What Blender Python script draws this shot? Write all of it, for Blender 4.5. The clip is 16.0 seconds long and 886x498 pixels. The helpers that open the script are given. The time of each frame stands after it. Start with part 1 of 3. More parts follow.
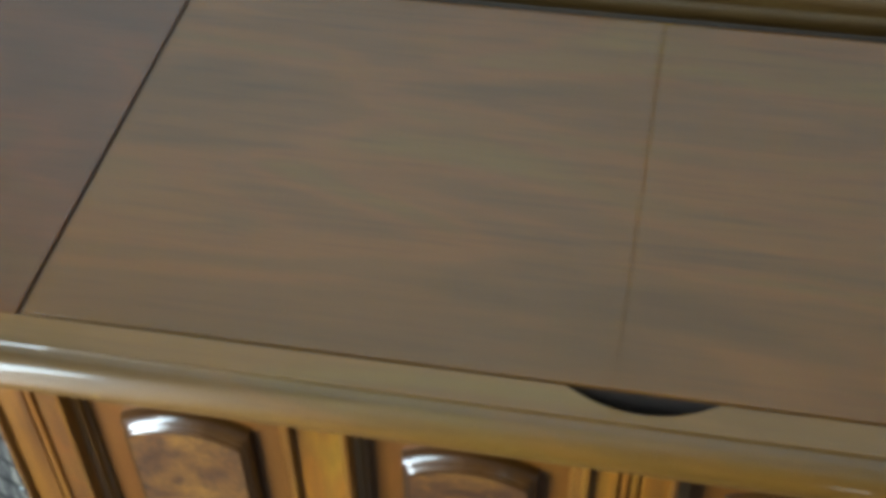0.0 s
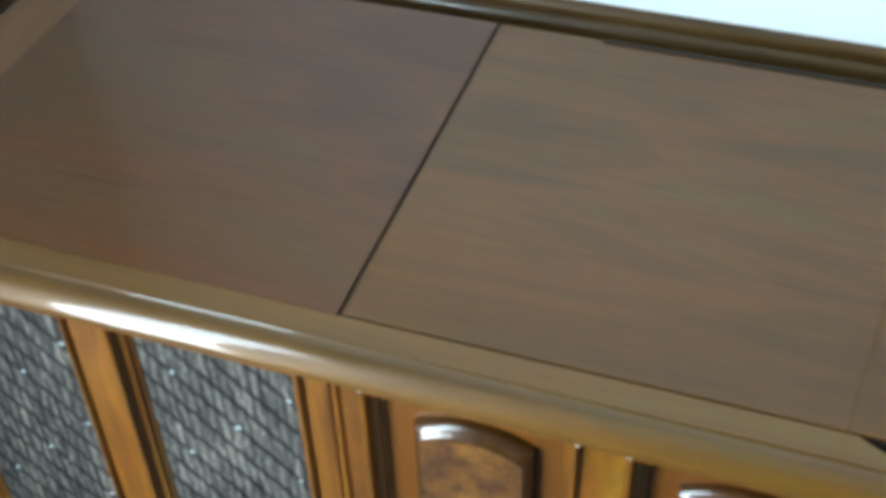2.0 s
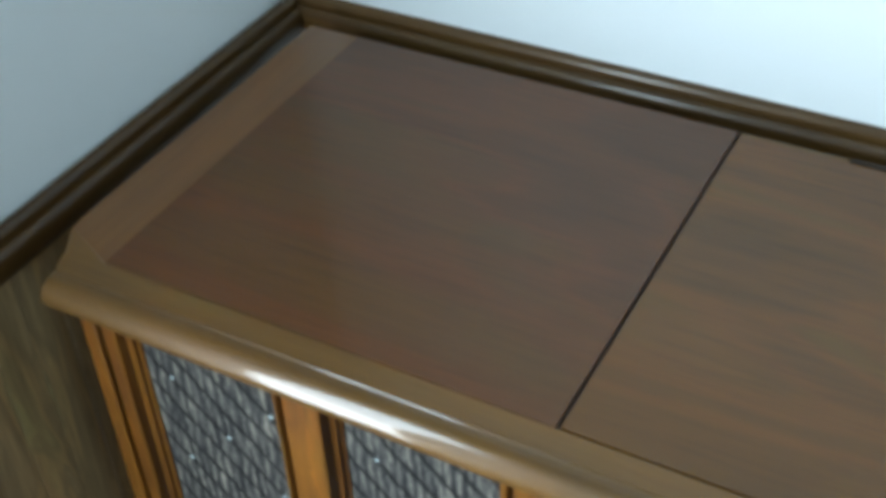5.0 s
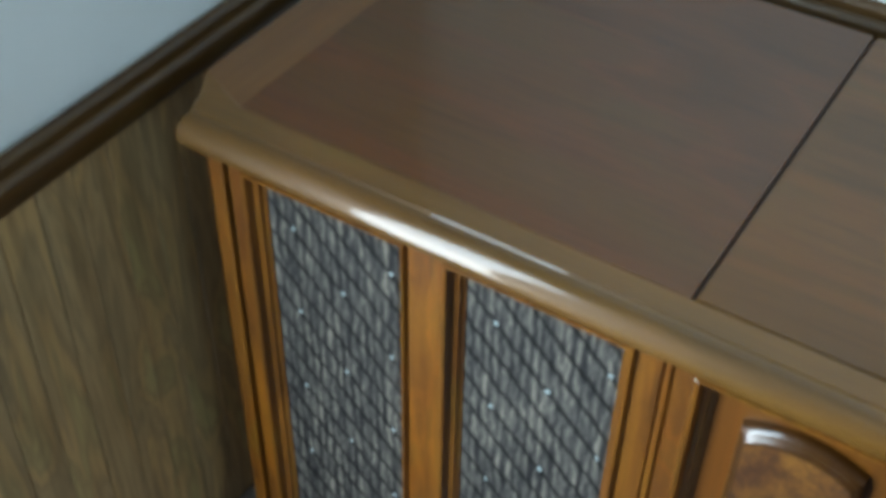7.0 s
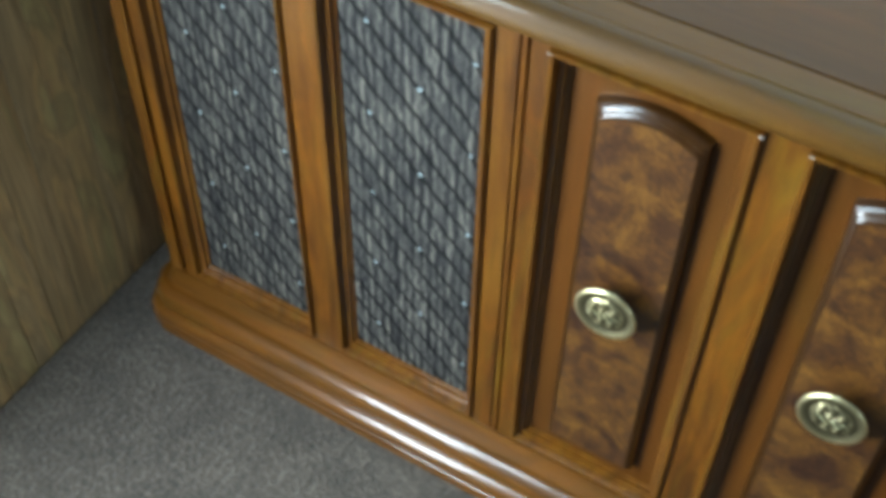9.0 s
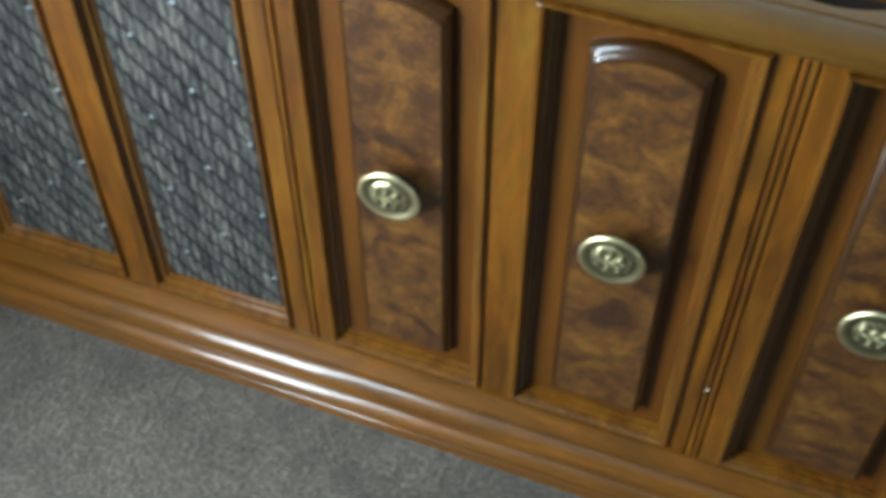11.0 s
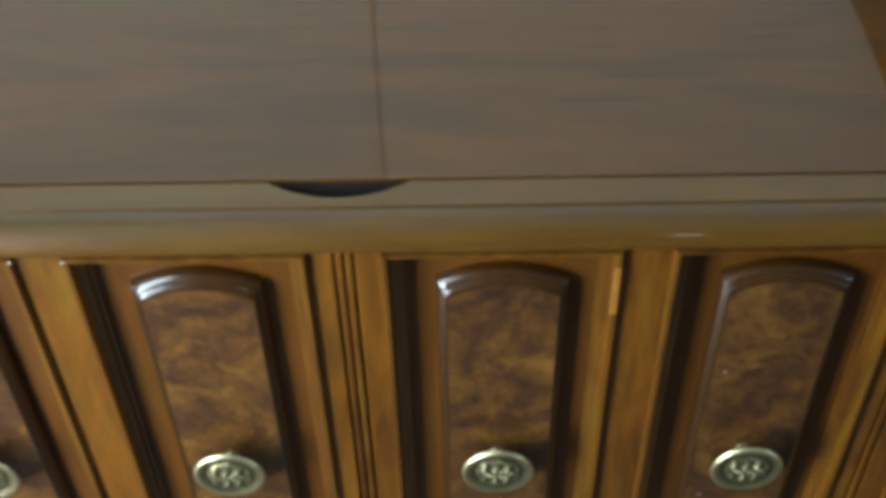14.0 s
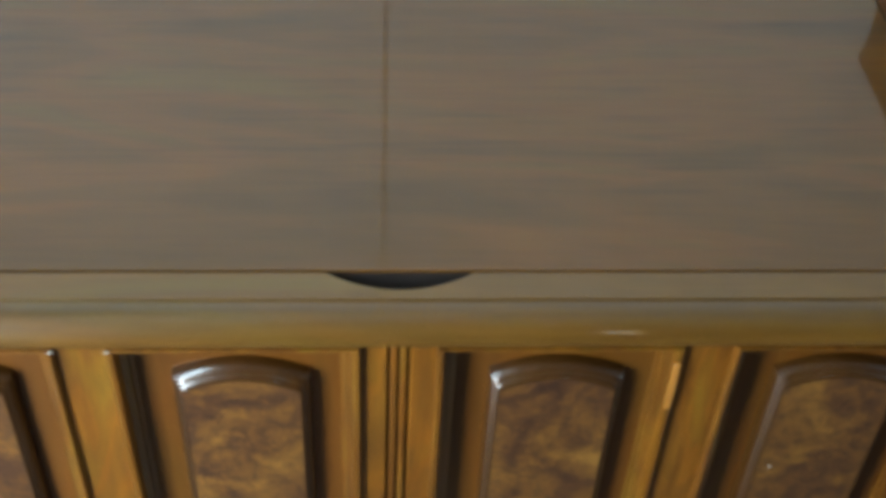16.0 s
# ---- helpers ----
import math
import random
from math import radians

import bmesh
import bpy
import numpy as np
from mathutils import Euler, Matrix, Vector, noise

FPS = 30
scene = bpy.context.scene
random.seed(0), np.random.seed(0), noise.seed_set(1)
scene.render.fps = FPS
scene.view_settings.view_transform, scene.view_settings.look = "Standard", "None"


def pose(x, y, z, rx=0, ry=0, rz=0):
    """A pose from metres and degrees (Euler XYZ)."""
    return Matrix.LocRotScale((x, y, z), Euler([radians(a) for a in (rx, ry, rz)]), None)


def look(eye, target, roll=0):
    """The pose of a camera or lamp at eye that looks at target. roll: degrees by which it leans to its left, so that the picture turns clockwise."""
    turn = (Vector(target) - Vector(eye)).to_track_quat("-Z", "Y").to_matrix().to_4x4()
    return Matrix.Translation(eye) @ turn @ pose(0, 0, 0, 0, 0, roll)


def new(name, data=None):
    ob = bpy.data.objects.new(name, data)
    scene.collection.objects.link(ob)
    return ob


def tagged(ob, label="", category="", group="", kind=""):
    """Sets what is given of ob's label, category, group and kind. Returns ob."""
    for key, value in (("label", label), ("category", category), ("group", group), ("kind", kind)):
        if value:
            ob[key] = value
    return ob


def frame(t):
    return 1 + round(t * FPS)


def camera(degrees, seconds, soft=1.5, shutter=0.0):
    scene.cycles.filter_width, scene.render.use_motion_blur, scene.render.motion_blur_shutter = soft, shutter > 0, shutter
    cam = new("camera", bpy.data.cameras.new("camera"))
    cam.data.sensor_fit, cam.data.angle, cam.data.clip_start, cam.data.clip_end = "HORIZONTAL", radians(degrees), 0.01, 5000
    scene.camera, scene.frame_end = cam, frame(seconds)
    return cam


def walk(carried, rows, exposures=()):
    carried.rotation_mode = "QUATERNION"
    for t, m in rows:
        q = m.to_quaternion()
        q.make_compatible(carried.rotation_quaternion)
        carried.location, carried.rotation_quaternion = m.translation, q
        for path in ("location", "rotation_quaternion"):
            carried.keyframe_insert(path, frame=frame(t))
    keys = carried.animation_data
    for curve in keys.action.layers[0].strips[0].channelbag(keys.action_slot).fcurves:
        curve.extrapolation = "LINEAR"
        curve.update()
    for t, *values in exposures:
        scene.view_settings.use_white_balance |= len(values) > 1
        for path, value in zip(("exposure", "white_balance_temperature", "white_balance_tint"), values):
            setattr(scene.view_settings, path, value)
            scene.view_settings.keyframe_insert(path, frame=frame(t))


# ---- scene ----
cam = camera(39.0, 16.0, soft=4.8, shutter=0.5)
EXPOSURE, TERRACE_POWER, SKY_POWER, EAST_POWER, FAR_POWER = -0.25, 50.0, 42.0, 36.0, 3.0
PATH = [
    (0, (-0.036, -0.505, 1.384), (-0.292, 0.868, -0.047), -0.9),
    (0.5, (-0.058, -0.531, 1.393), (-0.364, 0.862, -0.009), -1.9),
    (1, (-0.067, -0.55, 1.405), (-0.429, 0.853, 0.026), -3.0),
    (1.5, (-0.089, -0.567, 1.408), (-0.547, 0.827, 0.049), -3.9),
    (2, (-0.13, -0.586, 1.411), (-0.639, 0.792, 0.053), -2.1),
    (2.5, (-0.159, -0.593, 1.418), (-0.758, 0.757, 0.069), -2.2),
    (3, (-0.175, -0.583, 1.417), (-0.883, 0.724, 0.079), -3.6),
    (3.5, (-0.179, -0.590, 1.419), (-0.911, 0.753, 0.130), -3.1),
    (5.8, (-0.206, -0.551, 1.426), (-1.006, 0.755, 0.141), -2.7),
    (6, (-0.212, -0.554, 1.423), (-1.006, 0.734, 0.115), -2.6),
    (6.5, (-0.238, -0.585, 1.420), (-1.026, 0.659, 0.068), -1.7),
    (7, (-0.252, -0.648, 1.387), (-1.022, 0.598, 0.027), 1.2),
    (7.5, (-0.254, -0.680, 1.352), (-0.967, 0.554, -0.049), 2.5),
    (8, (-0.2, -0.682, 1.338), (-0.898, 0.533, -0.088), 2.2),
    (8.5, (-0.157, -0.685, 1.316), (-0.825, 0.48, -0.167), 2.3),
    (8.7, (-0.139, -0.689, 1.315), (-0.8, 0.454, -0.188), 1.9),
    (10.8, (-0.022, -0.714, 1.291), (-0.49, 0.42, -0.289), -0.8),
    (11, (-0.013, -0.716, 1.293), (-0.455, 0.445, -0.274), -0.3),
    (11.5, (0.012, -0.696, 1.298), (-0.355, 0.495, -0.266), -0.3),
    (12, (0.036, -0.68, 1.301), (-0.283, 0.542, -0.25), -1.2),
    (12.5, (0.059, -0.671, 1.309), (-0.168, 0.601, -0.218), -2.1),
    (13, (0.078, -0.659, 1.316), (-0.068, 0.649, -0.191), -2.1),
    (13.5, (0.083, -0.639, 1.326), (0.015, 0.702, -0.156), -1.7),
    (14, (0.082, -0.626, 1.331), (0.063, 0.749, -0.122), -1.4),
    (14.5, (0.069, -0.608, 1.343), (0.070, 0.786, -0.090), -1.3),
    (15, (0.022, -0.607, 1.342), (0.095, 0.810, -0.067), 0.3),
    (15.5, (0.010, -0.611, 1.340), (0.117, 0.825, -0.047), 1.7),
    (16, (-0.022, -0.593, 1.331), (0.097, 0.847, -0.052), 3.3),
]
walk(cam, [(t, look(eye, target, roll)) for t, eye, target, roll in PATH], [(t, EXPOSURE + e) for t, e in ((0.0, 0.1), (2.0, 0.1), (3.0, 0.1), (3.6, 0.0), (6.0, -0.3), (7.5, -0.3), (8.5, -0.2), (12.0, -0.15), (13.5, -0.15), (15.0, 0.08), (16.0, 0.15))])

# ---- world and light ----
world = bpy.data.worlds.new("sky")
scene.world = world
world.use_nodes = True
wn = world.node_tree.nodes
sky = wn.new("ShaderNodeTexSky")
sky.sky_type, sky.sun_disc = "NISHITA", False
sky.sun_elevation, sky.sun_rotation = radians(40), radians(120)
wn["Background"].inputs["Strength"].default_value = 0.10
world.node_tree.links.new(sky.outputs[0], wn["Background"].inputs["Color"])


def area(name, m, sx, sy, power, color):
    d = bpy.data.lights.new(name, "AREA")
    d.shape, d.size, d.size_y, d.energy, d.color = "RECTANGLE", sx, sy, power, color
    ob = new(name, d)
    ob.matrix_world = m
    return ob


WIN_Y0, WIN_Y1, WIN_Z0, WIN_Z1 = -1.10, -0.57, 0.18, 1.95
# the tall window: the sunlit terrace in its lower part, sky in its upper part
MID_Y = (WIN_Y0 + WIN_Y1) / 2
DOOR_X, BEAM = -1.092, (0.616, 0.788)
area("terrace_light", look((DOOR_X, MID_Y, 0.61), (DOOR_X + BEAM[0], MID_Y + BEAM[1], 0.61)), WIN_Y1 - WIN_Y0 - 0.14, 0.82, TERRACE_POWER, (0.77, 0.91, 1.0))
area("sky_light", look((DOOR_X, MID_Y, 1.48), (DOOR_X + BEAM[0], MID_Y + BEAM[1], 1.48)), WIN_Y1 - WIN_Y0 - 0.14, 0.86, SKY_POWER, (0.64, 0.86, 1.0))
# added fill that brightens the west wall, no real east window is known
area("east_window_light", look((4.66, -2.4, 1.45), (0, -2.4, 1.4)), 1.5, 1.0, EAST_POWER, (0.62, 0.86, 1.0))
area("far_window_light", look((1.12, -4.74, 1.35), (1.12, 0, 1.2)), 0.16, 0.7, FAR_POWER, (0.75, 0.93, 1.0))


# ---- materials ----
def material(name):
    m = bpy.data.materials.new(name)
    m.use_nodes = True
    return m, m.node_tree.nodes, m.node_tree.links, m.node_tree.nodes["Principled BSDF"]


def ramp(nodes, stops):
    r = nodes.new("ShaderNodeValToRGB")
    e = r.color_ramp.elements
    while len(e) < len(stops):
        e.new(0.5)
    for el, (p, c) in zip(e, stops):
        el.position, el.color = p, (*c, 1) if len(c) == 3 else c
    return r


def coords(nodes, links, scale, jitter=3.0, turn=(0, 0, 0)):
    tc, mp, oi = nodes.new("ShaderNodeTexCoord"), nodes.new("ShaderNodeMapping"), nodes.new("ShaderNodeObjectInfo")
    mul = nodes.new("ShaderNodeMath")
    mul.operation = "MULTIPLY"
    mul.inputs[1].default_value = jitter
    links.new(oi.outputs["Random"], mul.inputs[0])
    add = nodes.new("ShaderNodeVectorMath")
    links.new(tc.outputs["Object"], add.inputs[0])
    links.new(mul.outputs[0], add.inputs[1])
    links.new(add.outputs[0], mp.inputs["Vector"])
    mp.inputs["Scale"].default_value = scale
    mp.inputs["Rotation"].default_value = turn
    return mp


def noise_tex(nodes, links, vec, scale, detail=4.0, rough=0.55, distort=0.0):
    n = nodes.new("ShaderNodeTexNoise")
    n.inputs["Scale"].default_value, n.inputs["Detail"].default_value = scale, detail
    n.inputs["Roughness"].default_value, n.inputs["Distortion"].default_value = rough, distort
    links.new(vec, n.inputs["Vector"])
    return n


def mix(nodes, links, fac, a, b, kind="MIX"):
    m = nodes.new("ShaderNodeMix")
    m.data_type, m.blend_type = "RGBA", kind
    for sock, v in ((m.inputs["Factor"], fac), (m.inputs["A"], a), (m.inputs["B"], b)):
        if isinstance(v, (int, float)):
            sock.default_value = v
        elif isinstance(v, tuple):
            sock.default_value = (*v, 1)
        else:
            links.new(v, sock)
    return m.outputs["Result"]


def bump(nodes, links, height, bsdf, strength, distance):
    b = nodes.new("ShaderNodeBump")
    b.inputs["Strength"].default_value, b.inputs["Distance"].default_value = strength, distance
    links.new(height, b.inputs["Height"])
    links.new(b.outputs["Normal"], bsdf.inputs["Normal"])


def wood(name, dark, mid, light, along="x", rough=0.33, coat=0.4, coat_rough=0.12, cathedral=0.35, blotch=0.5, soft=0.0, deep=0.72, figure=1.0, even=0.08, spec=0.5, fleck=0.0, stain=0.0):
    m, n, l, p = material(name)
    dark, mid, light = (tuple(deep * v for v in c) for c in (dark, mid, light))
    long, wide = (3.2, 60.0) if fleck else (1.6, 26.0)
    sc = {"x": (long, wide, wide), "y": (wide, long, wide), "z": (wide, wide, long)}[along]
    fa, fb = 1.1 * figure, 5.5 * figure
    sc2 = {"x": (fa, fb, fb), "y": (fb, fa, fb), "z": (fb, fb, fa)}[along]
    grain = noise_tex(n, l, coords(n, l, sc).outputs[0], 3.0, 8.0, 0.65, 0.3)
    broad = noise_tex(n, l, coords(n, l, sc2).outputs[0], 1.6, 2.5 if fleck else 4.0, 0.5, 1.2)
    wave = n.new("ShaderNodeMath")
    wave.operation = "PINGPONG"
    wave.inputs[1].default_value = 0.06
    l.new(broad.outputs[0], wave.inputs[0])
    wr = ramp(n, [(0.0, (0, 0, 0)), (0.045, (1, 1, 1))])
    l.new(wave.outputs[0], wr.inputs[0])
    dark = tuple(d + (m_ - d) * soft for d, m_ in zip(dark, mid))
    light = tuple(d + (m_ - d) * soft for d, m_ in zip(light, mid))
    base = ramp(n, [(0.25, dark), (0.5, mid), (0.78, light)])
    l.new(grain.outputs[0], base.inputs[0])
    tone = ramp(n, [(0.28, (0.82, 0.72, 0.66)), (0.43, (1.04, 0.89, 0.78)), (0.54, (1.28, 1.01, 0.74)), (0.68, (1.10, 1.14, 0.86))])
    l.new(broad.outputs[0], tone.inputs[0])
    c = mix(n, l, blotch, base.outputs[0], tone.outputs[0], "MULTIPLY")
    inv = n.new("ShaderNodeMath")
    inv.operation = "SUBTRACT"
    inv.inputs[0].default_value = 1.0
    l.new(wr.outputs[0], inv.inputs[1])
    cf = n.new("ShaderNodeMath")
    cf.operation = "MULTIPLY"
    cf.inputs[1].default_value = cathedral
    l.new(inv.outputs[0], cf.inputs[0])
    c = mix(n, l, cf.outputs[0], c, dark)
    if stain:
        # russet stain that took unevenly along the length
        sc3 = {"x": (2.2, 16.0, 16.0), "y": (16.0, 2.2, 16.0), "z": (16.0, 16.0, 2.2)}[along]
        uneven = noise_tex(n, l, coords(n, l, sc3).outputs[0], 2.0, 4.0, 0.6, 1.0)
        ur = ramp(n, [(0.36, (0.46, 0.37, 0.36)), (0.50, (0.94, 0.89, 0.84)), (0.66, (1.20, 1.28, 1.18))])
        l.new(uneven.outputs[0], ur.inputs[0])
        c = mix(n, l, stain, c, ur.outputs[0], "MULTIPLY")
    if fleck:
        # short dark pores along the grain, thicker in some patches
        fine = {"x": (9.0, 210.0, 210.0), "y": (210.0, 9.0, 210.0), "z": (210.0, 210.0, 9.0)}[along]
        pore = noise_tex(n, l, coords(n, l, fine).outputs[0], 1.0, 3.0, 0.6)
        patch = noise_tex(n, l, coords(n, l, tuple(v * 0.04 for v in fine)).outputs[0], 1.0, 3.0, 0.6, 0.6)
        pr = ramp(n, [(0.50, (1, 1, 1)), (0.68, (0.45, 0.42, 0.40))])
        l.new(pore.outputs[0], pr.inputs[0])
        pt = ramp(n, [(0.38, (0.2 * fleck,) * 3), (0.66, (fleck,) * 3)])
        l.new(patch.outputs[0], pt.inputs[0])
        c = mix(n, l, pt.outputs[0], c, mix(n, l, 1.0, c, pr.outputs[0], "MULTIPLY"))
    l.new(c, p.inputs["Base Color"])
    rr = n.new("ShaderNodeMapRange")
    rr.inputs["To Min"].default_value, rr.inputs["To Max"].default_value = rough - even * 0.4, rough + even * 0.6
    l.new(grain.outputs[0], rr.inputs["Value"])
    l.new(rr.outputs[0], p.inputs["Roughness"])
    p.inputs["Coat Weight"].default_value, p.inputs["Coat Roughness"].default_value = coat, coat_rough
    p.inputs["Specular IOR Level"].default_value = spec
    bump(n, l, grain.outputs[0], p, 0.0 if name.startswith("walnut") else 0.02, 0.001)
    return m


TOP_GLOSS = dict(rough=0.36, coat=0.57, coat_rough=0.05, even=0.0, spec=0.12)
top_x = wood("walnut_veneer", (0.088, 0.030, 0.004), (0.220, 0.079, 0.009), (0.295, 0.115, 0.015), along="x", cathedral=0.2, blotch=0.9, soft=0.72, deep=0.335, figure=1.0, fleck=0.45, **TOP_GLOSS)
lid_x = wood("walnut_lid_veneer", (0.110, 0.043, 0.003), (0.266, 0.113, 0.007), (0.356, 0.164, 0.012), along="x", cathedral=0.22, blotch=1.0, soft=0.72, deep=0.335, figure=1.1, fleck=0.5, **TOP_GLOSS)
top_y = wood("walnut_crossband", (0.12, 0.050, 0.012), (0.25, 0.110, 0.028), (0.33, 0.155, 0.043), along="y", cathedral=0.15, blotch=0.5, soft=0.5, deep=0.50, figure=1.6, **TOP_GLOSS)
border_x = wood("walnut_border", (0.13, 0.058, 0.011), (0.25, 0.122, 0.022), (0.32, 0.162, 0.034), along="x", cathedral=0.12, blotch=0.5, soft=0.5, deep=0.440, figure=1.6, **TOP_GLOSS)
HONEY = ((0.125, 0.043, 0.006), (0.300, 0.127, 0.012), (0.41, 0.196, 0.025))
frame_z = wood("honey_pecan_upright", *HONEY, along="z", rough=0.42, coat=0.25, coat_rough=0.15, cathedral=0.28, blotch=1.0, soft=0.25, stain=0.75, deep=0.375, figure=2.6, spec=0.2)
frame_x = wood("honey_pecan_level", *HONEY, along="x", rough=0.42, coat=0.25, coat_rough=0.16, cathedral=0.28, blotch=1.0, soft=0.25, stain=0.7, deep=0.355, figure=2.6, spec=0.2)
bead_wood = wood("honey_pecan_bead", *HONEY, along="z", rough=0.40, coat=0.5, coat_rough=0.10, cathedral=0.1, blotch=0.8, soft=0.4, stain=0.6, deep=0.345, figure=2.6, spec=0.2)
mould_x = wood("moulding_pecan", (0.14, 0.062, 0.008), (0.26, 0.126, 0.015), (0.33, 0.174, 0.028), along="x", rough=0.42, coat=0.5, coat_rough=0.05, cathedral=0.12, blotch=0.6, soft=0.4, deep=0.31, figure=1.5, even=0.02, spec=0.25)
panel_z = wood("russet_panel", (0.14, 0.045, 0.005), (0.27, 0.096, 0.010), (0.35, 0.140, 0.018), along="z", rough=0.42, coat=0.18, coat_rough=0.15, cathedral=0.05, blotch=0.5, soft=0.5, deep=0.30, spec=0.2)
# russet like the panel, its base colour darkened for glaze and for shade
dark_z = wood("shaded_russet_bevel", (0.028, 0.010, 0.002), (0.060, 0.023, 0.004), (0.085, 0.033, 0.007), along="z", rough=0.34, coat=0.75, coat_rough=0.16, cathedral=0.0, blotch=0.3, soft=0.5, deep=0.62, spec=0.15)
plinth_x = wood("honey_pecan_plinth", *HONEY, along="x", rough=0.40, coat=0.75, coat_rough=0.10, cathedral=0.22, blotch=1.0, soft=0.5, deep=0.325, figure=2.6, spec=0.2)
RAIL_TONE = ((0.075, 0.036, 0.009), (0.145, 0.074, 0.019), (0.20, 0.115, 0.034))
# one stain in two depths: the north copy is lightened for light on it
rail_wood_lit = wood("stained_rail_lit", *RAIL_TONE, along="x", rough=0.38, coat=0.3, coat_rough=0.12, cathedral=0.1, blotch=0.4, deep=0.52, spec=0.25)
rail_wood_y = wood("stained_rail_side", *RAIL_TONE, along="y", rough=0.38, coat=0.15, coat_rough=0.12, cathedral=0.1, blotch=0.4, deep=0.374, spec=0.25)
plank_wood = wood("oak_plank", (0.090, 0.068, 0.036), (0.200, 0.156, 0.084), (0.27, 0.215, 0.122), along="z", rough=0.50, coat=0.1, coat_rough=0.3, cathedral=0.4, blotch=0.7, deep=2.106, figure=1.7)
box_wood = wood("brown_box", (0.045, 0.018, 0.008), (0.10, 0.042, 0.016), (0.15, 0.068, 0.026), along="y", rough=0.45, coat=0.1, coat_rough=0.2, deep=0.21)


def burl_material():
    m, n, l, p = material("walnut_burl")
    v = coords(n, l, (1, 1, 1), 7.0).outputs[0]
    a = noise_tex(n, l, v, 17.0, 5.0, 0.58, 1.4)
    b = noise_tex(n, l, v, 75.0, 4.0, 0.55, 2.0)
    s = n.new("ShaderNodeMath")
    s.operation = "MULTIPLY_ADD"
    s.inputs[1].default_value = 0.34
    l.new(b.outputs[0], s.inputs[0])
    h = n.new("ShaderNodeMath")
    h.operation = "MULTIPLY"
    h.inputs[1].default_value = 0.66
    l.new(a.outputs[0], h.inputs[0])
    l.new(h.outputs[0], s.inputs[2])
    r = ramp(n, [(0.34, (0.020, 0.008, 0.005)), (0.45, (0.050, 0.019, 0.007)), (0.54, (0.092, 0.037, 0.008)), (0.66, (0.17, 0.076, 0.014))])
    l.new(s.outputs[0], r.inputs[0])
    l.new(r.outputs[0], p.inputs["Base Color"])
    p.inputs["Roughness"].default_value = 0.38
    p.inputs["Coat Weight"].default_value, p.inputs["Coat Roughness"].default_value = 0.15, 0.2
    p.inputs["Specular IOR Level"].default_value = 0.3
    bump(n, l, b.outputs[0], p, 0.05, 0.001)
    return m


CELL = 0.0367


def cloth_material():
    m, n, l, p = material("grille_cloth")
    tc = n.new("ShaderNodeTexCoord")
    sep = n.new("ShaderNodeSeparateXYZ")
    l.new(tc.outputs["Object"], sep.inputs[0])
    warp = noise_tex(n, l, coords(n, l, (1, 1, 1), 0).outputs[0], 60.0, 2.0)

    def op(kind, a, b=None, c=None):
        q = n.new("ShaderNodeMath")
        q.operation = kind
        for i, v in enumerate((a, b, c)):
            if v is None:
                continue
            if isinstance(v, (int, float)):
                q.inputs[i].default_value = v
            else:
                l.new(v, q.inputs[i])
        return q.outputs[0]

    wob = op("MULTIPLY_ADD", warp.outputs[0], 0.006, -0.003)
    x, z = op("ADD", sep.outputs["X"], wob), op("ADD", sep.outputs["Z"], wob)
    # two families of dark diagonal threads, one stronger
    u, v = op("ADD", x, z), op("SUBTRACT", x, z)
    d1, d2 = op("PINGPONG", u, CELL / 2), op("PINGPONG", v, CELL / 2)
    l1 = op("SMOOTH_MIN", op("MULTIPLY", d1, 165.0), 1.0, 0.4)
    l2 = op("SMOOTH_MIN", op("MULTIPLY_ADD", d2, 210.0, 0.76), 1.0, 0.3)
    lines = op("MULTIPLY", l1, l2)
    # upright yarns, thick and thin
    row = op("MULTIPLY", op("PINGPONG", op("ADD", x, wob), 0.0049), 204.0)
    slub = noise_tex(n, l, coords(n, l, (230.0, 40.0, 24.0), 0).outputs[0], 1.0, 3.0, 0.6)
    fine = noise_tex(n, l, coords(n, l, (900.0, 200.0, 160.0), 0).outputs[0], 1.0, 1.0, 0.5)
    yarn = op("MULTIPLY_ADD", row, 0.20, op("MULTIPLY", slub.outputs[0], 0.80))
    yr = ramp(n, [(0.30, (0.007, 0.007, 0.008)), (0.44, (0.024, 0.0235, 0.023)), (0.57, (0.066, 0.063, 0.056)), (0.75, (0.16, 0.147, 0.120))])
    l.new(yarn, yr.inputs[0])
    c = mix(n, l, 0.3, yr.outputs[0], fine.outputs[0], "OVERLAY")
    dk = ramp(n, [(0.34, (0.13, 0.134, 0.145)), (0.97, (1, 1, 1))])
    l.new(lines, dk.inputs[0])
    c = mix(n, l, 1.0, c, dk.outputs[0], "MULTIPLY")
    # pale lurex knots at every third crossing, drawn out sideways
    k1, k2 = op("PINGPONG", u, CELL * 1.5), op("PINGPONG", v, CELL * 1.5)
    across, upright = op("ADD", k1, k2), op("ABSOLUTE", op("SUBTRACT", k1, k2))
    knot = op("LESS_THAN", op("ADD", across, op("MULTIPLY", upright, 0.4)), 0.0052)
    c = mix(n, l, knot, c, (0.22, 0.27, 0.28))
    l.new(c, p.inputs["Base Color"])
    p.inputs["Roughness"].default_value = 0.75
    p.inputs["Specular IOR Level"].default_value = 0.15
    bump(n, l, op("MULTIPLY", yarn, lines), p, 0.9, 0.002)
    return m


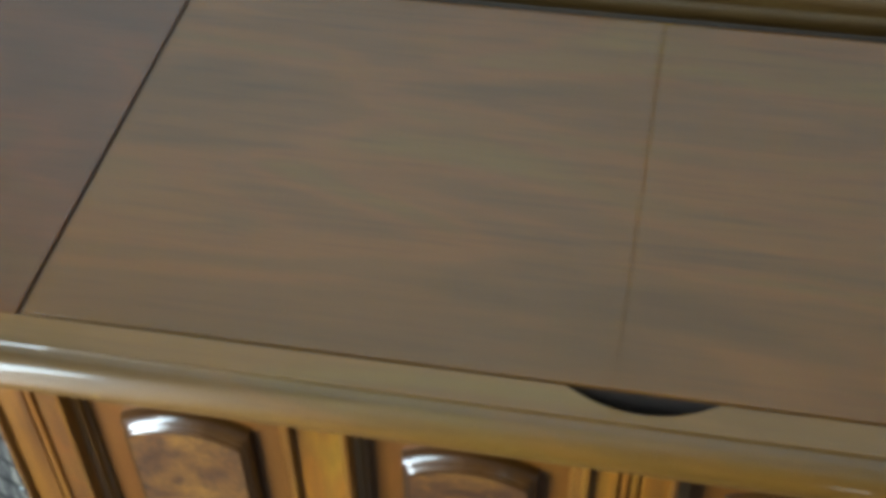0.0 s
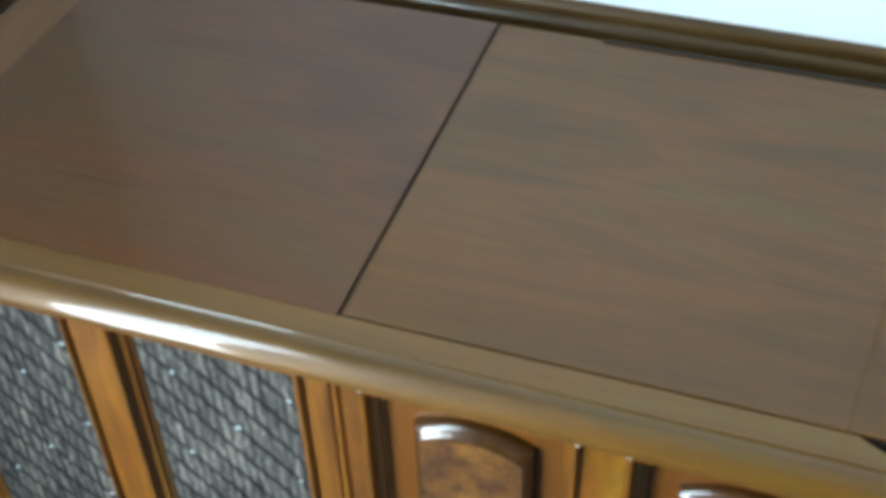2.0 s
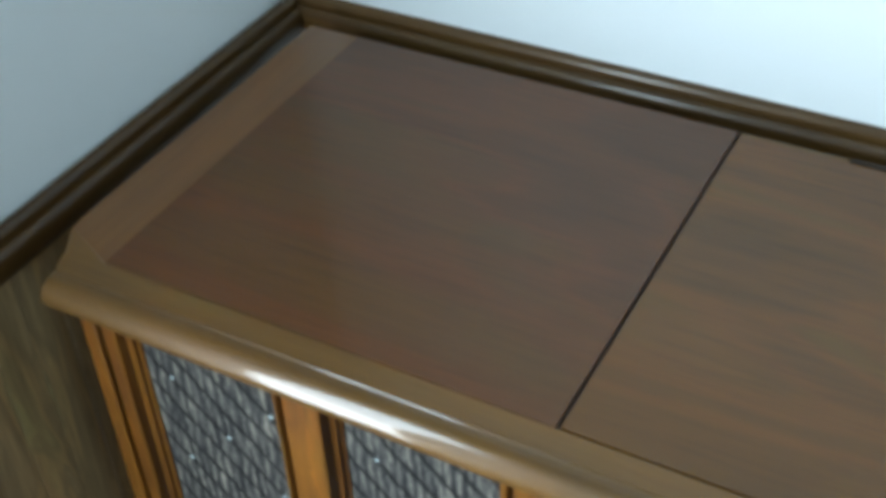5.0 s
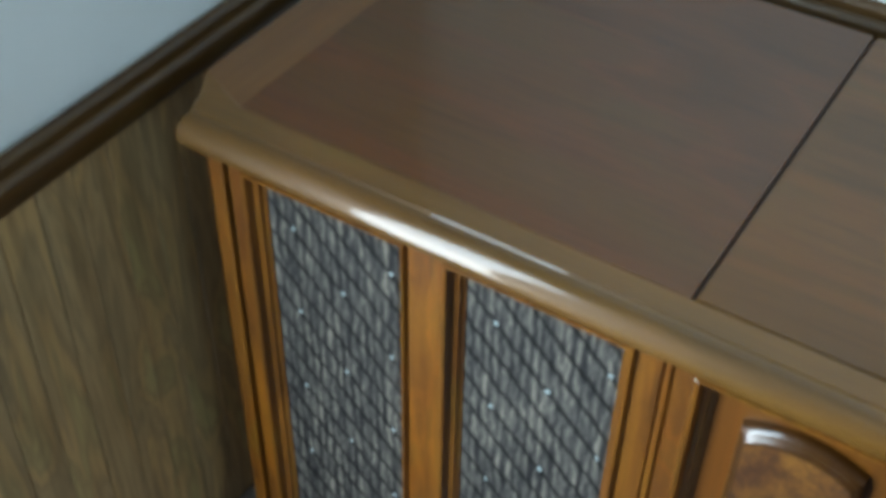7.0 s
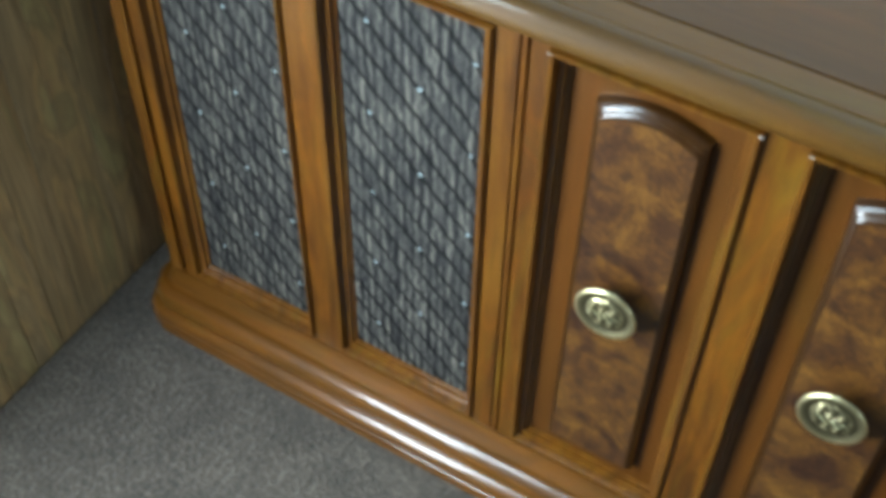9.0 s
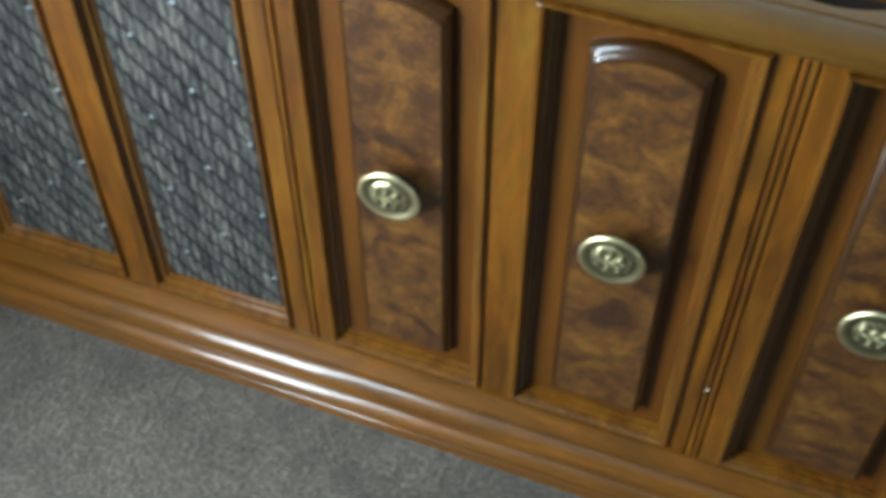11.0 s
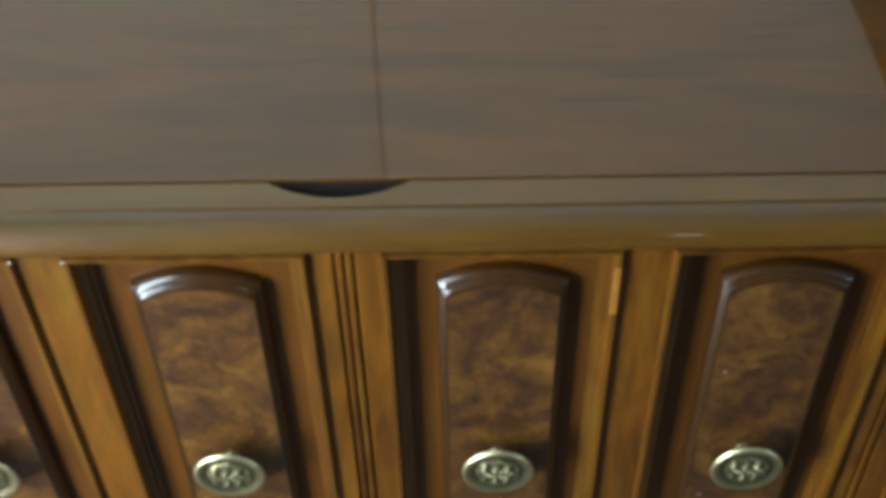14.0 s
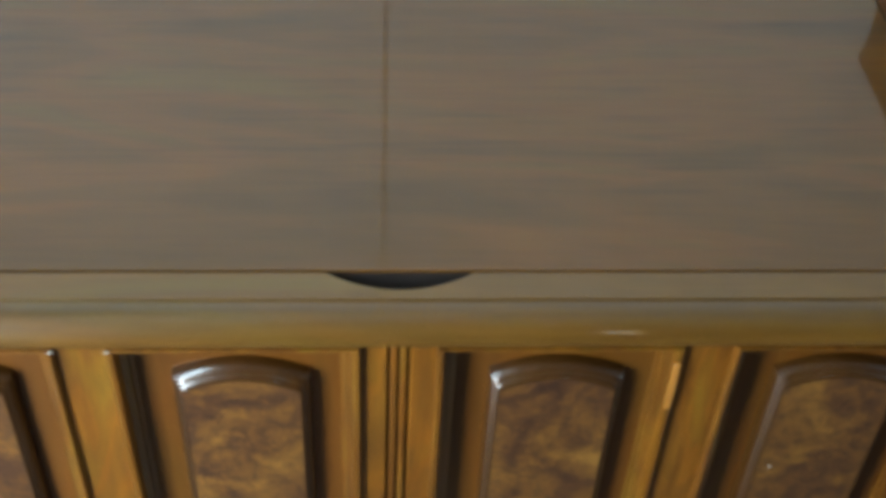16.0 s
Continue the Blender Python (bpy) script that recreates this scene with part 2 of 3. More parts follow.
def brass_material():
    m, n, l, p = material("antique_brass")
    v = coords(n, l, (1, 1, 1), 2.0).outputs[0]
    a = noise_tex(n, l, v, 90.0, 4.0)
    # colour follows pointiness: dark in recesses and flats, pale on raised edges
    g = n.new("ShaderNodeNewGeometry")
    r = ramp(n, [(0.47, (0.06, 0.050, 0.026)), (0.56, (0.88, 0.80, 0.46))])
    l.new(g.outputs["Pointiness"], r.inputs[0])
    c = mix(n, l, 0.2, r.outputs[0], ramp_out(n, l, a, (0.60, 0.50, 0.27), (0.85, 0.76, 0.48)))
    l.new(c, p.inputs["Base Color"])
    p.inputs["Metallic"].default_value = 1.0
    p.inputs["Roughness"].default_value = 0.36
    return m


def ramp_out(n, l, tex, a, b):
    r = ramp(n, [(0.35, a), (0.65, b)])
    l.new(tex.outputs[0], r.inputs[0])
    return r.outputs[0]


def paint_material(name, color, amount=0.04):
    m, n, l, p = material(name)
    v = coords(n, l, (1, 1, 1), 0).outputs[0]
    a, b = noise_tex(n, l, v, 2.2, 3.0), noise_tex(n, l, v, 240.0, 3.0)
    lo = tuple(c * (1 - amount) for c in color)
    l.new(ramp_out(n, l, a, lo, color), p.inputs["Base Color"])
    p.inputs["Roughness"].default_value = 0.55
    bump(n, l, b.outputs[0], p, 0.15, 0.001)
    return m


def carpet_material():
    m, n, l, p = material("carpet_pile")
    v = coords(n, l, (1, 1, 1), 0).outputs[0]
    tuft, patch, fleck = noise_tex(n, l, v, 150.0, 3.0, 0.65), noise_tex(n, l, v, 8.0, 4.0, 0.6, 0.8), noise_tex(n, l, v, 34.0, 3.0, 0.6, 0.8)
    r = ramp(n, [(0.30, (0.034, 0.027, 0.020)), (0.5, (0.082, 0.067, 0.050)), (0.70, (0.165, 0.138, 0.106))])
    l.new(tuft.outputs[0], r.inputs[0])
    c = mix(n, l, 0.7, r.outputs[0], ramp_out(n, l, patch, (0.60, 0.57, 0.53), (1.16, 1.15, 1.14)), "MULTIPLY")
    c = mix(n, l, 0.5, c, ramp_out(n, l, fleck, (0.50, 0.48, 0.45), (1.22, 1.21, 1.20)), "MULTIPLY")
    l.new(c, p.inputs["Base Color"])
    p.inputs["Roughness"].default_value = 0.95
    p.inputs["Sheen Weight"].default_value = 0.3
    bump(n, l, tuft.outputs[0], p, 1.0, 0.006)
    return m


def plain(name, color, rough=0.6, metal=0.0):
    m, n, l, p = material(name)
    a = noise_tex(n, l, coords(n, l, (1, 1, 1), 0).outputs[0], 60.0, 4.0)
    l.new(ramp_out(n, l, a, tuple(c * 0.8 for c in color), color), p.inputs["Base Color"])
    p.inputs["Roughness"].default_value, p.inputs["Metallic"].default_value = rough, metal
    return m


burl, cloth, brass = burl_material(), cloth_material(), brass_material()
white_paint = paint_material("white_paint", (0.84, 0.88, 0.88))
# for the unseen far walls, made dark to cut light bounced onto the console
low_bounce_wall = wood("low_bounce_panelling", (0.05, 0.035, 0.02), (0.09, 0.062, 0.036), (0.13, 0.09, 0.055), along="z", deep=1.0)
ceiling_paint = paint_material("ceiling_paint", (0.70, 0.73, 0.74))
carpet = carpet_material()
inside_shade = plain("inside_shade", (0.012, 0.008, 0.006), 0.8)
backing_board = plain("backing_board", (0.10, 0.075, 0.045), 0.8)
seam_dark = plain("seam_dark", (0.020, 0.010, 0.006), 0.9)
hinge_metal = plain("dark_hinge", (0.020, 0.012, 0.007), 0.6, 0.2)
worn = wood("worn_honey", (0.24, 0.09, 0.012), (0.40, 0.175, 0.03), (0.5, 0.24, 0.05), along="z", deep=0.8)
chipped = plain("bare_wood", (0.30, 0.26, 0.22), 0.6)
white_frame = plain("white_window_frame", (0.75, 0.75, 0.73), 0.4)
glass = bpy.data.materials.new("window_glass")
glass.use_nodes = True
gb = glass.node_tree.nodes["Principled BSDF"]
gb.inputs["Transmission Weight"].default_value, gb.inputs["Roughness"].default_value, gb.inputs["IOR"].default_value = 1.0, 0.0, 1.45


# ---- mesh helpers ----
def finish(name, bm, mat, parent=None, label="", smooth=None):
    bmesh.ops.recalc_face_normals(bm, faces=bm.faces)
    me = bpy.data.meshes.new(name)
    if smooth:
        for f in bm.faces:
            f.smooth = True
        for e in bm.edges:
            if len(e.link_faces) == 2 and e.calc_face_angle(0) > radians(smooth):
                e.smooth = False
    bm.to_mesh(me)
    bm.free()
    me.materials.append(mat)
    ob = new(name, me)
    ob.parent = parent
    if label:
        ob["label"] = label
    return ob


def part(name, bm, mat, parent, label="", smooth=None):
    return finish(name, bm, mat, parent, label, smooth)


def add_box(bm, x0, x1, y0, y1, z0, z1, bevel=0.0, segments=2):
    r = bmesh.ops.create_cube(bm, size=1.0, matrix=Matrix.Translation(((x0 + x1) / 2, (y0 + y1) / 2, (z0 + z1) / 2)) @ Matrix.Diagonal((x1 - x0, y1 - y0, z1 - z0, 1)))
    if bevel:
        edges = {e for v in r["verts"] for e in v.link_edges}
        bmesh.ops.bevel(bm, geom=list(edges), offset=bevel, segments=segments, affect="EDGES", profile=0.5)
    return bm


def box(x0, x1, y0, y1, z0, z1, bevel=0.0, segments=2):
    return add_box(bmesh.new(), x0, x1, y0, y1, z0, z1, bevel, segments)


def prism(outline, z0, z1):
    """A flat piece with the given outline in plan."""
    bm = bmesh.new()
    lo = [bm.verts.new((x, y, z0)) for x, y in outline]
    hi = [bm.verts.new((x, y, z1)) for x, y in outline]
    bm.faces.new(hi)
    bm.faces.new(lo[::-1])
    for i in range(len(lo)):
        j = (i + 1) % len(lo)
        bm.faces.new((lo[i], lo[j], hi[j], hi[i]))
    return bm


def loft(loops, closed=True, cap_first=False, cap_last=False):
    bm = bmesh.new()
    rings = [[bm.verts.new(p) for p in loop] for loop in loops]
    for a, b in zip(rings, rings[1:]):
        for i in range(len(a) if closed else len(a) - 1):
            j = (i + 1) % len(a)
            bm.faces.new((a[i], a[j], b[j], b[i]))
    if cap_first:
        bm.faces.new(rings[0])
    if cap_last:
        bm.faces.new(rings[-1][::-1])
    return bm


def sweep(path, profile):
    """A moulding along a path in plan, its profile given as (distance to the path's right, height), with mitred corners."""
    pts = [Vector(p) for p in path]
    rows = []
    for i, p in enumerate(pts):
        d0 = (p - pts[i - 1]).normalized() if i else (pts[1] - p).normalized()
        d1 = (pts[i + 1] - p).normalized() if i + 1 < len(pts) else d0
        n0, n1 = Vector((d0.y, -d0.x)), Vector((d1.y, -d1.x))
        m = (n0 + n1) / max(1 + n0.dot(n1), 0.2)
        rows.append([(p.x + m.x * o, p.y + m.y * o, z) for o, z in profile])
    bm = loft(rows, closed=True)
    bm.verts.ensure_lookup_table()
    k = len(profile)
    bm.faces.new(bm.verts[:k])
    bm.faces.new(bm.verts[-k:][::-1])
    return bm


def arc(cx, cy, r, a0, a1, n):
    return [(cx + r * math.cos(radians(a0 + (a1 - a0) * i / n)), cy + r * math.sin(radians(a0 + (a1 - a0) * i / n))) for i in range(n + 1)]


# ---- the room ----
WALL_X, WALL_Y, ROOM_X, ROOM_Y, HIGH = -1.000, 0.508, 4.6, -4.8, 2.40
T = 0.12


def wall_with_opening(name, horizontal, pos, thick, a0, a1, o, label, mat):
    """A wall with one opening o = (from, to, sill, head); horizontal: it runs along x."""
    bm = bmesh.new()
    for s0, s1, z0, z1 in ((a0, o[0], 0, HIGH), (o[1], a1, 0, HIGH), (o[0], o[1], 0, o[2]), (o[0], o[1], o[3], HIGH)):
        lo, hi = sorted((pos, pos + thick))
        add_box(bm, s0, s1, lo, hi, z0, z1) if horizontal else add_box(bm, lo, hi, s0, s1, z0, z1)
    return tagged(finish(name, bm, mat), label, "wall", kind="structure")


floor = tagged(finish("floor", box(WALL_X - T, ROOM_X, ROOM_Y, WALL_Y + T, -0.10, 0.0), carpet), "grey-brown cut-pile carpet on the floor", "carpet", kind="structure")
tagged(finish("ceiling", box(WALL_X - T, ROOM_X + T, ROOM_Y - T, WALL_Y + T, HIGH, HIGH + 0.1), ceiling_paint), "plain white painted ceiling", "ceiling", kind="structure")
wall_west = wall_with_opening("wall_west", False, WALL_X - 0.006, -T, ROOM_Y - T, WALL_Y + T, (WIN_Y0, WIN_Y1, WIN_Z0, WIN_Z1), "white painted wall above oak plank wainscot beside a tall window", white_paint)
wall_north = tagged(finish("wall_north", box(WALL_X - 0.006, ROOM_X + T, WALL_Y, WALL_Y + T, 0, HIGH), white_paint), "bright white painted wall behind the console", "wall", kind="structure")
wall_south = wall_with_opening("wall_south", True, ROOM_Y, -T, WALL_X - 0.006, ROOM_X + T, (0.95, 1.29, 0.88, 1.82), "unseen wall panelled dark to cut bounced light, with a narrow window", low_bounce_wall)
wall_with_opening("wall_east", False, ROOM_X, T, ROOM_Y, WALL_Y, (-3.2, -1.6, 0.9, 2.0), "unseen wall panelled dark to cut bounced light, with an added window opening", low_bounce_wall)


def window(name, along_x, pos, a0, a1, z0, z1, depth, label):
    bm = bmesh.new()
    w = 0.045
    for s0, s1, b0, b1 in ((a0, a0 + w, z0, z1), (a1 - w, a1, z0, z1), (a0 + w, a1 - w, z0, z0 + w), (a0 + w, a1 - w, z1 - w, z1)):
        add_box(bm, s0, s1, pos, pos + depth, b0, b1) if along_x else add_box(bm, pos, pos + depth, s0, s1, b0, b1)
    ob = tagged(finish(name, bm, white_frame), label, "window", kind="structure")
    c = pos + depth / 2
    pane = part("pane", box(a0 + w, a1 - w, c - 0.002, c + 0.002, z0 + w, z1 - w) if along_x else box(c - 0.002, c + 0.002, a0 + w, a1 - w, z0 + w, z1 - w), glass, ob)
    pane.visible_shadow = False
    return ob


window("window_1", False, WALL_X - 0.150, WIN_Y0, WIN_Y1, WIN_Z0, WIN_Z1, 0.03, "tall white-framed window letting in daylight")
# unseen window, added only to go with the east fill
window("window_3", False, ROOM_X + 0.08, -3.2, -1.6, 0.9, 2.0, 0.03, "wide white-framed window, unseen, added for the east fill light")
window("window_2", True, ROOM_Y - 0.11, 0.95, 1.29, 0.88, 1.82, 0.03, "narrow white-framed window letting in daylight")

# chair rail: an ovolo below, a quirk and a small rounded cap above
RAIL = [(0, 0.676), (0.013, 0.677), (0.017, 0.682), (0.0185, 0.69), (0.019, 0.697), (0.018, 0.7035), (0.015, 0.7078), (0.0118, 0.7097), (0.0102, 0.7097), (0.01, 0.7142), (0.0098, 0.7172), (0.0085, 0.7207), (0.0055, 0.7232), (0, 0.7242)]
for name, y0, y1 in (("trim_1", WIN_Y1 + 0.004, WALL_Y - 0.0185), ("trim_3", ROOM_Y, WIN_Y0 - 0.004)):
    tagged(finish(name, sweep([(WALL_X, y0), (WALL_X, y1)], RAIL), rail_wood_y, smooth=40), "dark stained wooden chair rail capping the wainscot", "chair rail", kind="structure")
tagged(finish("trim_2", sweep([(WALL_X, WALL_Y), (ROOM_X, WALL_Y)], RAIL), rail_wood_lit, smooth=40), "dark stained wooden chair rail along the white wall", "chair rail", kind="structure")
# the joint between two wall boards
part("wall_joint", box(-0.0072, -0.0044, WALL_Y - 0.0025, WALL_Y - 0.0005, 0.727, HIGH), plain("joint_filler", (0.50, 0.50, 0.47)), wall_north)


# ---- the console ----
TOP, BODY_X, BACK_Y = 0.719, 0.910, 0.450
console = tagged(new("console_stereo"), "long carved wooden console stereo with cloth grilles and brass knobs", "console stereo")

# solid fill, near black in colour to give the gaps and notch their shade
part("carcass", box(-0.892, 0.892, 0.022, BACK_Y - 0.006, 0.03, 0.6765), inside_shade, console)
part("back_panel", box(-0.892, 0.892, BACK_Y - 0.0055, BACK_Y, 0.03, TOP - 0.024), backing_board, console)
for s in (-1, 1):
    a, b = sorted((s * 0.8925, s * BODY_X))
    part("side_panel", box(a, b, 0.0, BACK_Y, 0.05, TOP - 0.022, 0.002), frame_z, console)

# plinth
PLINTH = [(-0.006, 0), (0.04, 0), (0.04, 0.011), (0.0388, 0.0138), (0.0368, 0.015), (0.0368, 0.0166), (0.0392, 0.018), (0.04, 0.021), (0.0392, 0.027), (0.0366, 0.0325), (0.0322, 0.0366), (0.0284, 0.0378), (0.028, 0.0402), (0.03, 0.0416), (0.0306, 0.045), (0.03, 0.0515), (0.0276, 0.0585), (0.0232, 0.0638), (0.0172, 0.0666), (0.0128, 0.067), (0.0122, 0.069), (0.009, 0.074), (0.0065, 0.08), (0.004, 0.086), (0.0025, 0.091), (-0.006, 0.091)]
corner_l = [(-BODY_X, BACK_Y), (-BODY_X, 0.012), (-BODY_X + 0.004, 0.004), (-BODY_X + 0.012, 0.0)]
plinth_path = corner_l + [(-x, y) for x, y in corner_l[::-1]]
part("plinth", sweep(plinth_path[::-1], [(-o, z) for o, z in PLINTH][::-1]), plinth_x, console, smooth=35)


# doors
def opening_loop(x0, x1, z0, z1, out, y):
    return [(x0 - out, y, z0 - out), (x1 + out, y, z0 - out), (x1 + out, y, z1 + out), (x0 - out, y, z1 + out)]


def bead(x0, x1, z0, z1):
    steps = ((0.0062, 0.001), (0.0058, -0.0030), (0.0040, -0.0054), (0.0014, -0.0048), (0.0, -0.0010), (-0.001, 0.004), (-0.004, 0.0055), (-0.006, 0.0062), (-0.0065, 0.010), (-0.0095, 0.0115), (-0.0098, 0.0165))
    return loft([opening_loop(x0, x1, z0, z1, o, y) for o, y in steps])


def arched(x0, x1, z0, z1, rise, inset, y, n=14):
    """The outline of a panel whose top is a shallow arch."""
    a0, a1, b0, b1 = x0 + inset * 0.6, x1 - inset * 0.6, z0 + inset * 0.6, z1 - inset
    pts = [(a0, y, b0), (a1, y, b0)]
    for i in range(n + 1):
        u = 1 - 2 * i / n
        pts.append(((a0 + a1) / 2 + u * (a1 - a0) / 2, y, b1 + rise * (1 - u * u)))
    return pts


def knob_mesh():
    """A round pull with a dished rim and an embossed rosette, facing -y, its back at y = 0."""
    bm = bmesh.new()
    prof = [(0.0060, 0.0), (0.0060, -0.002), (0.0030, -0.004), (0.0030, -0.011), (0.010, -0.0145), (0.022, -0.0165), (0.0275, -0.0175), (0.0290, -0.0195), (0.0285, -0.0210), (0.0270, -0.0217), (0.0245, -0.0210), (0.0215, -0.0198), (0.0192, -0.0192), (0.0180, -0.0196)]
    n = 56
    rings = []
    for r, y in prof:
        rings.append([bm.verts.new((r * math.cos(2 * math.pi * i / n), y, r * math.sin(2 * math.pi * i / n))) for i in range(n)])
    for k in range(1, 15):
        r = 0.0180 * (1 - k / 15)
        ring = []
        for i in range(n):
            a = 2 * math.pi * i / n
            px, pz = r * math.cos(a), r * math.sin(a)
            stroke = max(0.0, math.sin(760 * (px * 0.86 + pz * 0.5) + 1.6 * math.sin(420 * pz)))
            relief = 0.0026 * stroke * min(1.0, 4 * (1 - r / 0.0180)) + 0.0007 * max(0.0, math.sin(9 * a))
            ring.append(bm.verts.new((px, -0.0200 - 0.0016 * (1 - (r / 0.0180) ** 2) - relief, pz)))
        rings.append(ring)
    tip = bm.verts.new((0, -0.0226, 0))
    for a, b in zip(rings, rings[1:]):
        for i in range(n):
            j = (i + 1) % n
            bm.faces.new((a[i], a[j], b[j], b[i]))
    for i in range(n):
        bm.faces.new((rings[-1][i], rings[-1][(i + 1) % n], tip))
    bm.faces.new(rings[0][::-1])
    bmesh.ops.scale(bm, verts=bm.verts, vec=(1.07, 1.05, 1.07))
    return bm


OPEN_Z0, OPEN_Z1, LEAF_Z0, LEAF_Z1 = 0.104, 0.663, 0.072, 0.6800
KNOB_Z = 0.409
knob_data = None


def door_leaf(name, x0, x1, openings, speaker, label):
    """One leaf with two openings: its stiles and rails, beads, and in each opening either cloth or a raised burl panel with a knob."""
    global knob_data
    (a0, a1), (b0, b1) = openings
    leaf = part(name, box(x0 + 0.002, x1 - 0.002, 0.0215, 0.0235, LEAF_Z0, LEAF_Z1), panel_z, console, label)
    for s0, s1 in ((x0, a0), (a1, b0), (b1, x1)):
        part("stile", box(s0, s1, 0.0, 0.0213, LEAF_Z0, LEAF_Z1, 0.0012, 1), frame_z, leaf)
    for s0, s1 in openings:
        for z0, z1 in ((LEAF_Z0 + 0.0005, OPEN_Z0), (OPEN_Z1, LEAF_Z1 - 0.0005)):
            part("rail", box(s0 - 0.0004, s1 + 0.0004, 0.0003, 0.021, z0, z1), frame_x, leaf)
        part("bead", bead(s0, s1, OPEN_Z0, OPEN_Z1), bead_wood, leaf, smooth=50)
        if speaker:
            part("grille_cloth", box(s0 + 0.0005, s1 - 0.0005, 0.0135, 0.0205, OPEN_Z0 + 0.0005, OPEN_Z1 - 0.0005), cloth, leaf, "grey and beige woven cloth with dark diagonal threads and pale flecks")
            continue
        part("panel", box(s0 + 0.0005, s1 - 0.0005, 0.0140, 0.0205, OPEN_Z0 + 0.0005, OPEN_Z1 - 0.0005), panel_z, leaf)
        p0, p1, q0, q1, rise = s0 + 0.0345, s1 - 0.0315, OPEN_Z0 + 0.034, 0.6275, 0.0135
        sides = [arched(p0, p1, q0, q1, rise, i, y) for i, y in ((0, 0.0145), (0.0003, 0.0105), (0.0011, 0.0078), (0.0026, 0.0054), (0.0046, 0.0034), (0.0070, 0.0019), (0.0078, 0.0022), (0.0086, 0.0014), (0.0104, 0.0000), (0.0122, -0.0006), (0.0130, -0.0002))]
        part("bevel", loft(sides, cap_first=True), dark_z, leaf, "glossy russet bevel round the burl, darkened for glaze and shade", smooth=45)
        face = [arched(p0, p1, q0, q1, rise, 0.0130, y) for y in (0.0095, -0.0003)]
        part("burl_veneer", loft(face, cap_first=True, cap_last=True), burl, leaf, "mottled walnut burl veneer")
        if knob_data is None:
            k = part("knob", knob_mesh(), brass, leaf, "round antique brass knob with embossed rosette", smooth=50)
            knob_data = k.data
        else:
            k = new("knob", knob_data)
            k.parent = leaf
            k["label"] = "round antique brass knob with embossed rosette"
        k.location = ((s0 + s1) / 2, -0.0003, KNOB_Z)
    return leaf


DOOR_LABEL = "honey-stained wooden door with two arched burl panels and brass knobs"
GRILLE_LABEL = "honey-stained wooden frame with two cloth grilles"
door_leaf("speaker_front", -0.8860, -0.4478, ((-0.862, -0.694), (-0.645, -0.477)), True, GRILLE_LABEL)
door_leaf("door", -0.4388, -0.0080, ((-0.415, -0.248), (-0.200, -0.033)), False, DOOR_LABEL)
door_leaf("door", 0.0080, 0.4388, ((0.033, 0.200), (0.248, 0.415)), False, DOOR_LABEL)
door_leaf("speaker_front", 0.4478, 0.8860, ((0.477, 0.645), (0.694, 0.862)), True, GRILLE_LABEL)
for x0, x1 in ((-0.4462, -0.4404), (-0.0062, -0.0008), (0.0008, 0.0062), (0.4404, 0.4462)):
    part("bead_strip", box(x0, x1, -0.0012, 0.0215, LEAF_Z0, LEAF_Z1, 0.0016, 2), frame_z, console)
for x in (-0.4433, 0.0, 0.4433):
    part("backing_strip", box(x - 0.012, x + 0.012, 0.0222, 0.0245, LEAF_Z0, LEAF_Z1), panel_z, console)
part("bottom_rail", box(-0.8845, 0.8845, 0.0012, 0.0215, 0.04, LEAF_Z0 - 0.0008), frame_x, console)

# top: border, fixed panels, lid, nosing
FRONT_Y, LID_Y0, LID_Y1, SEAM = -0.005, 0.0205, 0.4450, 0.4405
side = [(-0.943, BACK_Y), (-0.943, 0.058), (-0.9415, 0.048), (-0.937, 0.038), (-0.931, 0.030), (-0.9255, 0.021), (-0.9215, 0.012), (-0.9195, 0.003), (-0.914, FRONT_Y + 0.0005)]
NOSE = [(0.0004, -0.0002), (0.0014, -0.0012), (0.0026, -0.0013), (0.0050, -0.0010), (0.009, -0.0010), (0.0135, -0.0022), (0.0180, -0.0052), (0.0215, -0.0095), (0.0235, -0.0145), (0.0238, -0.0195),
        (0.0222, -0.0238), (0.0185, -0.0272), (0.0150, -0.0284), (0.0135, -0.0298), (0.0120, -0.0332), (0.0085, -0.0366), (0.0040, -0.0386), (-0.0045, -0.0386), (-0.0045, -0.0215), (0.0004, -0.0205)]
edge_path = [(-0.915, FRONT_Y), (0.915, FRONT_Y)]
part("nosing", sweep(edge_path[::-1], [(-o, TOP + z) for o, z in NOSE][::-1]), mould_x, console, "glossy rounded front edge", smooth=35)
notch = [(x, LID_Y0 - 0.0165 * (1 - (x / 0.0515) ** 2)) for x in np.linspace(0.0515, -0.0515, 19)]
front = side[2:] + [(-x, y) for x, y in side[2:][::-1]] + [(0.881, LID_Y0)] + notch + [(-0.881, LID_Y0)]
part("front_border", prism(front, TOP - 0.020, TOP), border_x, console)
for s in (-1, 1):
    strip = [(s * 0.881, LID_Y0 + 0.0006), (s * 0.881, BACK_Y)] + [(-s * x, y) for x, y in side[:3]]
    part("side_border", prism(strip, TOP - 0.020, TOP), top_y, console)
    a, b = sorted((s * 0.8804, s * (SEAM + 0.004)))
    part("top_panel", box(a, b, LID_Y0 + 0.0006, BACK_Y, TOP - 0.020, TOP + 0.0002), top_x, console)
for s in (-1, 1):
    part("seam_strip", box(s * (SEAM + 0.002) - 0.0018, s * (SEAM + 0.002) + 0.0018, LID_Y0 + 0.001, BACK_Y, TOP - 0.018, TOP - 0.0030), seam_dark, console)
